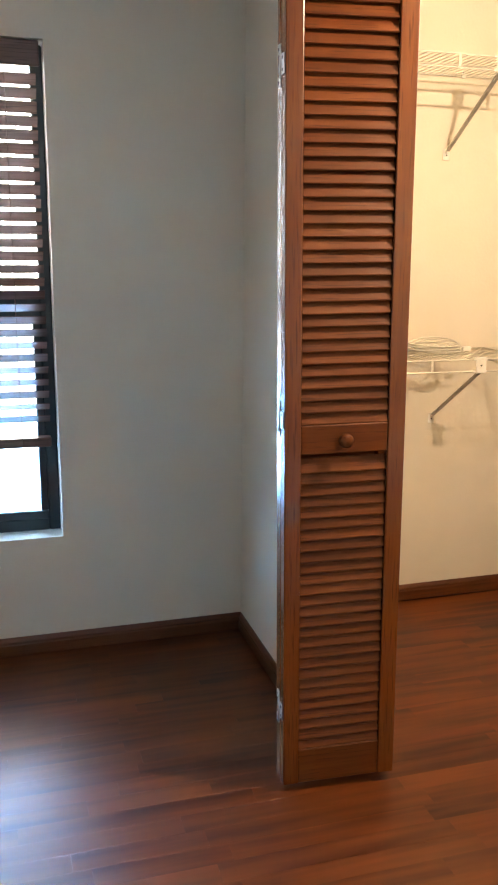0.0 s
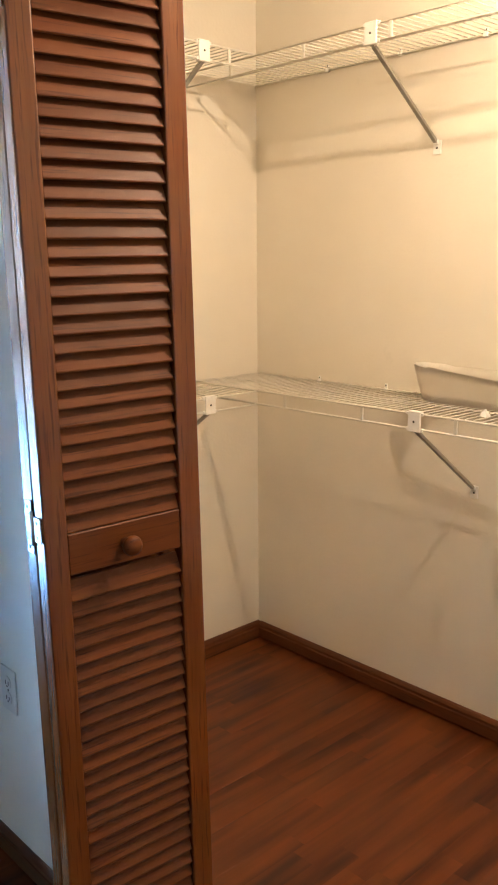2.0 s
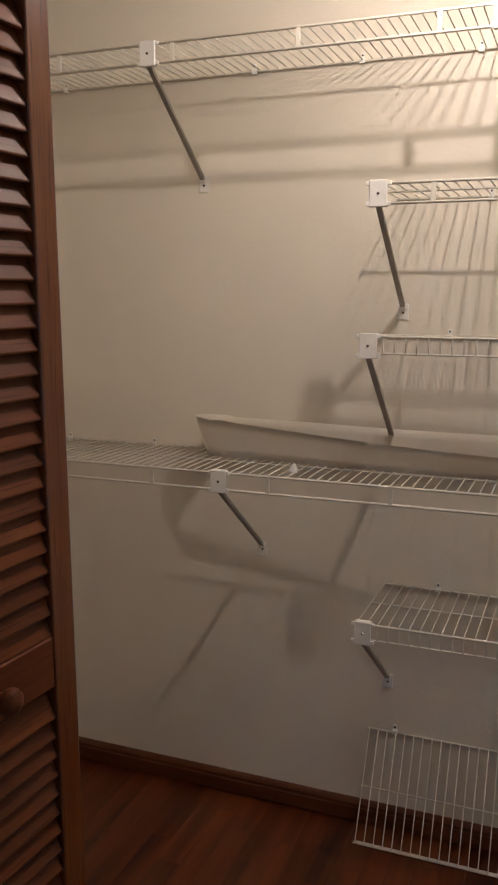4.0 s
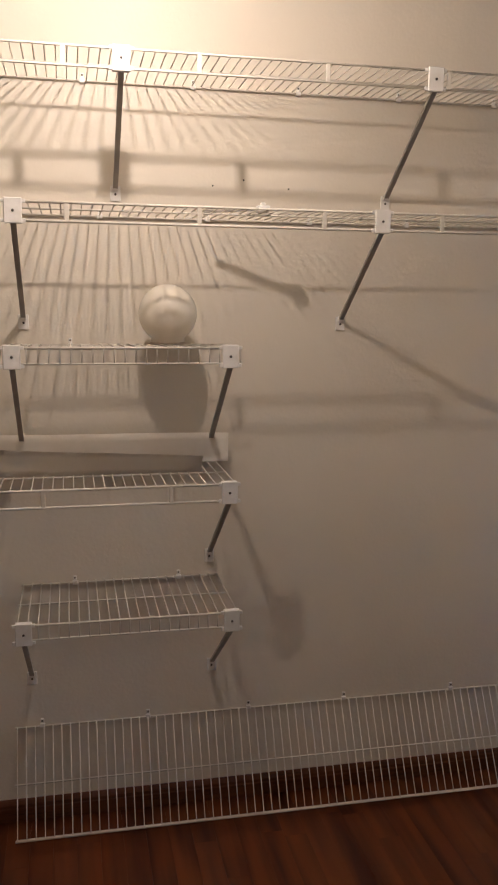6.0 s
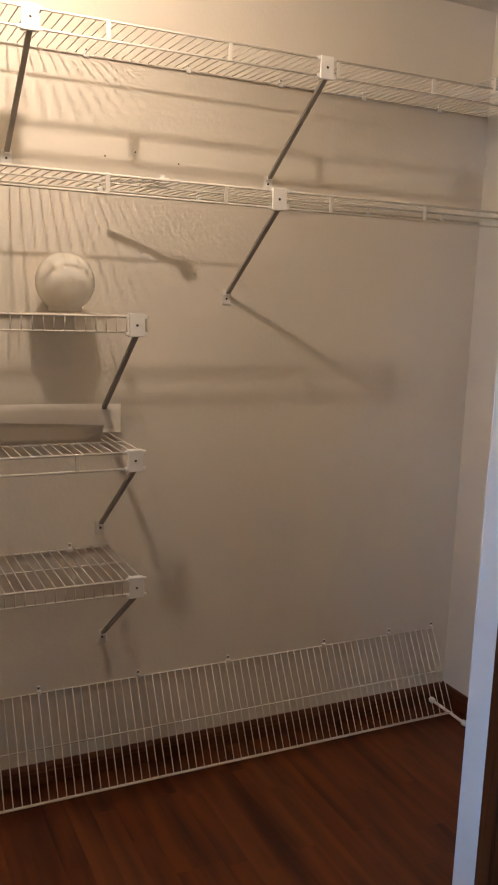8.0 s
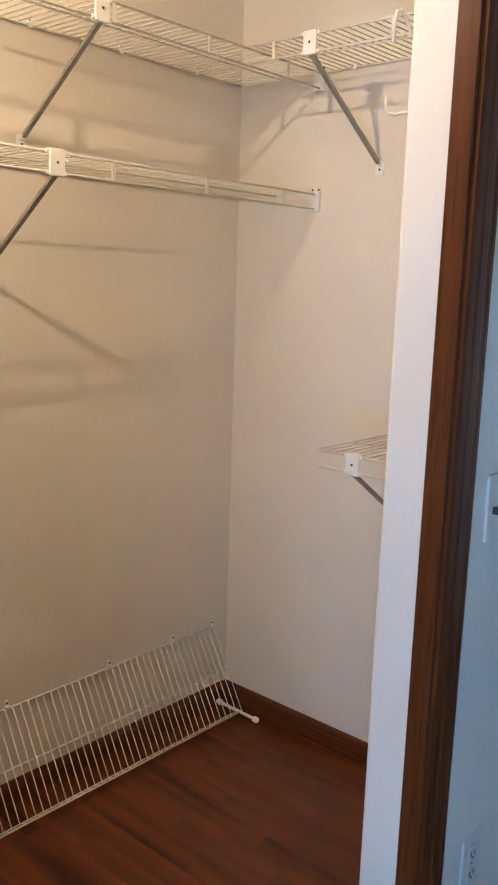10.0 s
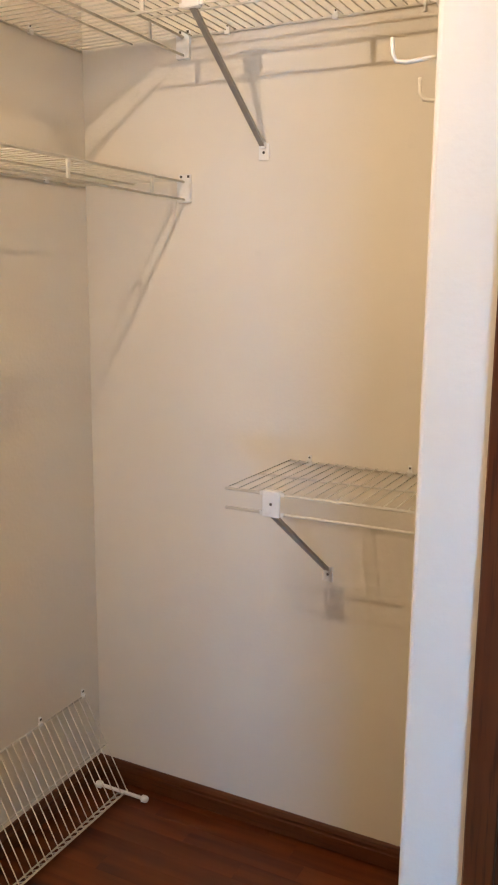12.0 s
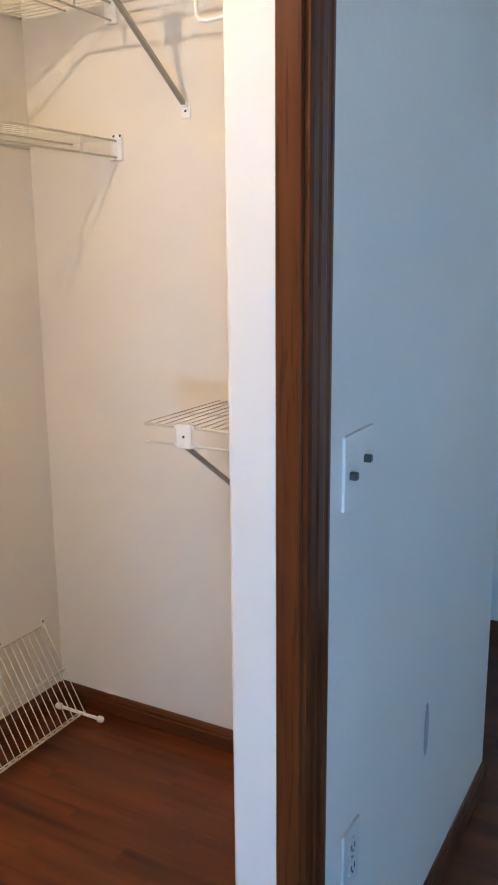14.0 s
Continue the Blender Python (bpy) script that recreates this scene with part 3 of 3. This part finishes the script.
def loose_bracket():
    ob = thing("loose_bracket", "loose steel shelf strut with a white clip, lying on a shelf", "bracket", pose(2.300, 1.466, SECOND + 0.0085))
    d = Vector((-0.060, -0.130, 0.004))
    m = d.to_track_quat("Z", "X").to_matrix().to_4x4()
    part("strut", boxes(((-0.002, -0.0065, 0), (-0.0008, 0.0065, d.length)), ((-0.0008, -0.0065, 0), (0.004, -0.0053, d.length)), ((-0.0008, 0.0053, 0), (0.004, 0.0065, d.length))), STEEL, ob, "grey steel strut", m)
    part("clip", boxes(((-0.081, -0.160, -0.003), (-0.053, -0.128, 0.014)), ((-0.073, -0.150, 0.014), (-0.061, -0.138, 0.022)), bevel=0.002), PLASTIC, ob, "white plastic clip")


loose_bracket()


def floor_peg():
    """White plastic support lying across the dropped shelf's end."""
    ob = thing("plastic_peg", "white plastic shelf peg lying on the floor by the dropped shelf", "peg")
    a, b = Vector((2.347, 0.200, 0.052)), Vector((2.220, 0.152, 0.014))
    d = b - a
    part("stem", tube(bmesh.new(), [a, b], 0.0055, 10), PLASTIC, ob)
    for p, s in ((a, -1), (b, 1)):
        m = Matrix.Translation(p) @ (d * s).to_track_quat("Z", "X").to_matrix().to_4x4()
        part("knob", turned(bmesh.new(), [(0.005, -0.012), (0.0105, -0.008), (0.0105, 0.004), (0.007, 0.010), (0.002, 0.012)], m, 12), PLASTIC, ob)


floor_peg()


def cord_coil():
    ob = thing("cord_coil", "coiled cream electrical cord lying on a wire shelf", "cord")
    bm, pts = bmesh.new(), []
    rng = random.Random(4)
    for k in range(150):
        a = 2 * math.pi * k / 26
        r = 1 + 0.10 * math.sin(k * 0.37) + rng.uniform(-0.02, 0.02)
        pts.append((1.805 + 0.090 * r * math.cos(a + 0.3), 3.145 + 0.058 * r * math.sin(a), MIDDLE + 0.010 + 0.0052 * (k / 26) + 0.026 * max(0, math.cos(a - 0.9)) * (k / 150)))
    pts += [(1.90, 3.16, MIDDLE + 0.035), (1.93, 3.15, MIDDLE + 0.022)]
    part("cord", tube(bm, pts, 0.003, 6), VINYL, ob)
    part("plug", boxes(((1.922, 3.138, MIDDLE + 0.008), (1.960, 3.162, MIDDLE + 0.026)), bevel=0.004, seg=2), PLASTIC, ob, "moulded plug")


cord_coil()


# ---- fittings on the walls ----
def wire_hook(y, z):
    ob = thing("wire_coat_hook", "white-coated wire coat hook on the closet's inner wall", "hook", pose(XI, y, z), "coat hooks")
    part("back_plate", boxes(((0.0005, -0.008, -0.02), (0.004, 0.008, 0.085)), bevel=0.001), VINYL, ob)
    part("lower_wire", tube(bmesh.new(), [(0.004, 0, 0), (0.045, 0.004, -0.004), (0.056, 0.006, -0.002), (0.0605, 0.007, 0.006), (0.061, 0.007, 0.024)], 0.0026, 8), VINYL, ob)
    up = [(0.004, 0, 0.075), (0.03, -0.03, 0.09), (0.05, -0.062, 0.108), (0.058, -0.05, 0.128), (0.061, -0.034, 0.148), (0.061, -0.022, 0.157), (0.061, -0.010, 0.152), (0.061, -0.004, 0.135), (0.061, -0.003, 0.105)]
    part("upper_wire", tube(bmesh.new(), up, 0.0026, 8), VINYL, ob)


wire_hook(1.022, 1.765)
wire_hook(0.905, 1.745)


def outlet(name, label, x, y, z):
    """Duplex outlet with its cover plate, on a wall that faces -x."""
    ob = thing(name, label, "outlet", pose(x, y, z))
    plate = part("cover_plate", boxes(((-0.005, -0.035, -0.057), (0.0005, 0.035, 0.057)), bevel=0.002, seg=2), BROWN_PLASTIC, ob)
    for dz in (-0.02, 0.02):
        f = turned(bmesh.new(), [(0.0165, 0), (0.016, 0.002)], pose(-0.005, 0, dz, 0, -90), 20)
        o = part("receptacle", f, BROWN_PLASTIC, ob)
        part("slot", boxes(*(((-0.0078, dy - 0.0012, dz - 0.005), (-0.0068, dy + 0.0012, dz + 0.005)) for dy in (-0.0065, 0.0065)), ((-0.0078, -0.002, dz - 0.011), (-0.0068, 0.002, dz - 0.007))), SLOT, o)
    part("screw", turned(bmesh.new(), [(0.003, 0), (0.002, 0.0012)], pose(-0.005, 0, 0, 0, -90), 8), SCREW, ob)


outlet("wall_outlet", "ivory duplex outlet low on the wall beside the window", XW, 2.738, 0.484)
outlet("wall_outlet", "ivory duplex outlet low on the wall beside the casing", XR, 0.893, 0.470)


def switch_plate():
    ob = thing("light_switch", "off-white two-gang switch plate by the casing, its toggles darkened as shade", "light switch", pose(XR, 0.893, 1.146))
    part("cover_plate", boxes(((-0.005, -0.058, -0.057), (0.0005, 0.058, 0.057)), bevel=0.002, seg=2), WALL, ob)
    # both toggles carry their own shadow as dark colour
    for dy, dz in ((-0.020, 0.012), (0.036, -0.003)):
        t = part("toggle", boxes(((-0.017, dy - 0.005, dz - 0.008), (-0.004, dy + 0.005, dz + 0.004)), bevel=0.0015), TOGGLE_SHADE, ob, "pale toggle, coloured dark for its shadow")


switch_plate()
setting("wall_scuff", turned(bmesh.new(), [(0.022, 0), (0.018, 0.0008)], pose(XR - 0.0004, 0.465, 0.474, 0, -90) @ Matrix.Diagonal((2.9, 0.8, 1, 1)), 20), SMUDGE, "long grey scuff on the painted wall", "scuff")
for y, z in ((1.422, 1.857), (1.205, 1.855), (1.335, 1.875)):
    setting("nail_hole", turned(bmesh.new(), [(0.0028, 0), (0.002, 0.0012)], pose(XB - 0.0002, y, z, 0, -90), 8), SCREW, "small dark nail hole in the painted wall", "nail hole")


def lampholder():
    ob = thing("ceiling_lampholder", "white porcelain lampholder on the closet ceiling", "lampholder", pose(BULB[0], BULB[1], ZC))
    part("base", turned(bmesh.new(), [(0.055, -0.0005), (0.055, -0.012), (0.04, -0.028), (0.024, -0.045), (0.020, -0.058)], Matrix(), 24), PLASTIC, ob)


lampholder()


# ---- floor ----
floor = setting("floor", boxes(((XO - 0.12, YS - 0.12, -0.10), (XE + 0.12, YL + 0.16, -0.006))), JOINT, "cherry-coloured laminate strip floor", "floor")
WIDE = 0.066
unit = bmesh.new()
box(unit, (0, 0.00012, -0.006), (1, WIDE - 0.00012, 0.0))
unit = mesh_of("plank", unit, LAMINATE)
rng = random.Random(11)
rest_v, rest_f = [], []
made = 0
for row in range(int((YL - YS) / WIDE) + 1):
    y = YS - 0.02 + row * WIDE
    near = 0.05 < y < 3.2
    x = XO - rng.uniform(0, 0.1)
    while x < XE + 0.09:
        n = min(rng.choice((0.34, 0.42, 0.55, 0.63)), XE + 0.1 - x)
        if near and x + n > 0.35 and x < XB and made < 300:
            part("plank", unit, None, floor, m=pose(x, y, 0) @ Matrix.Diagonal((n - 0.00012, 1, 1, 1)))
            made += 1
        else:
            b = len(rest_v)
            x1, ya, yb = x + n - 0.00012, y + 0.00012, y + WIDE - 0.00012
            rest_v += [(x, ya, -0.006), (x1, ya, -0.006), (x1, yb, -0.006), (x, yb, -0.006), (x, ya, 0), (x1, ya, 0), (x1, yb, 0), (x, yb, 0)]
            rest_f += [tuple(b + i for i in q) for q in ((4, 5, 6, 7), (0, 1, 5, 4), (1, 2, 6, 5), (2, 3, 7, 6), (3, 0, 4, 7))]
        x += n
me = bpy.data.meshes.new("plank_rest")
me.from_pydata(rest_v, [], rest_f)
me.materials.append(LAMINATE)
tagged(part("plank_field", me, None, floor), kind="stuff")
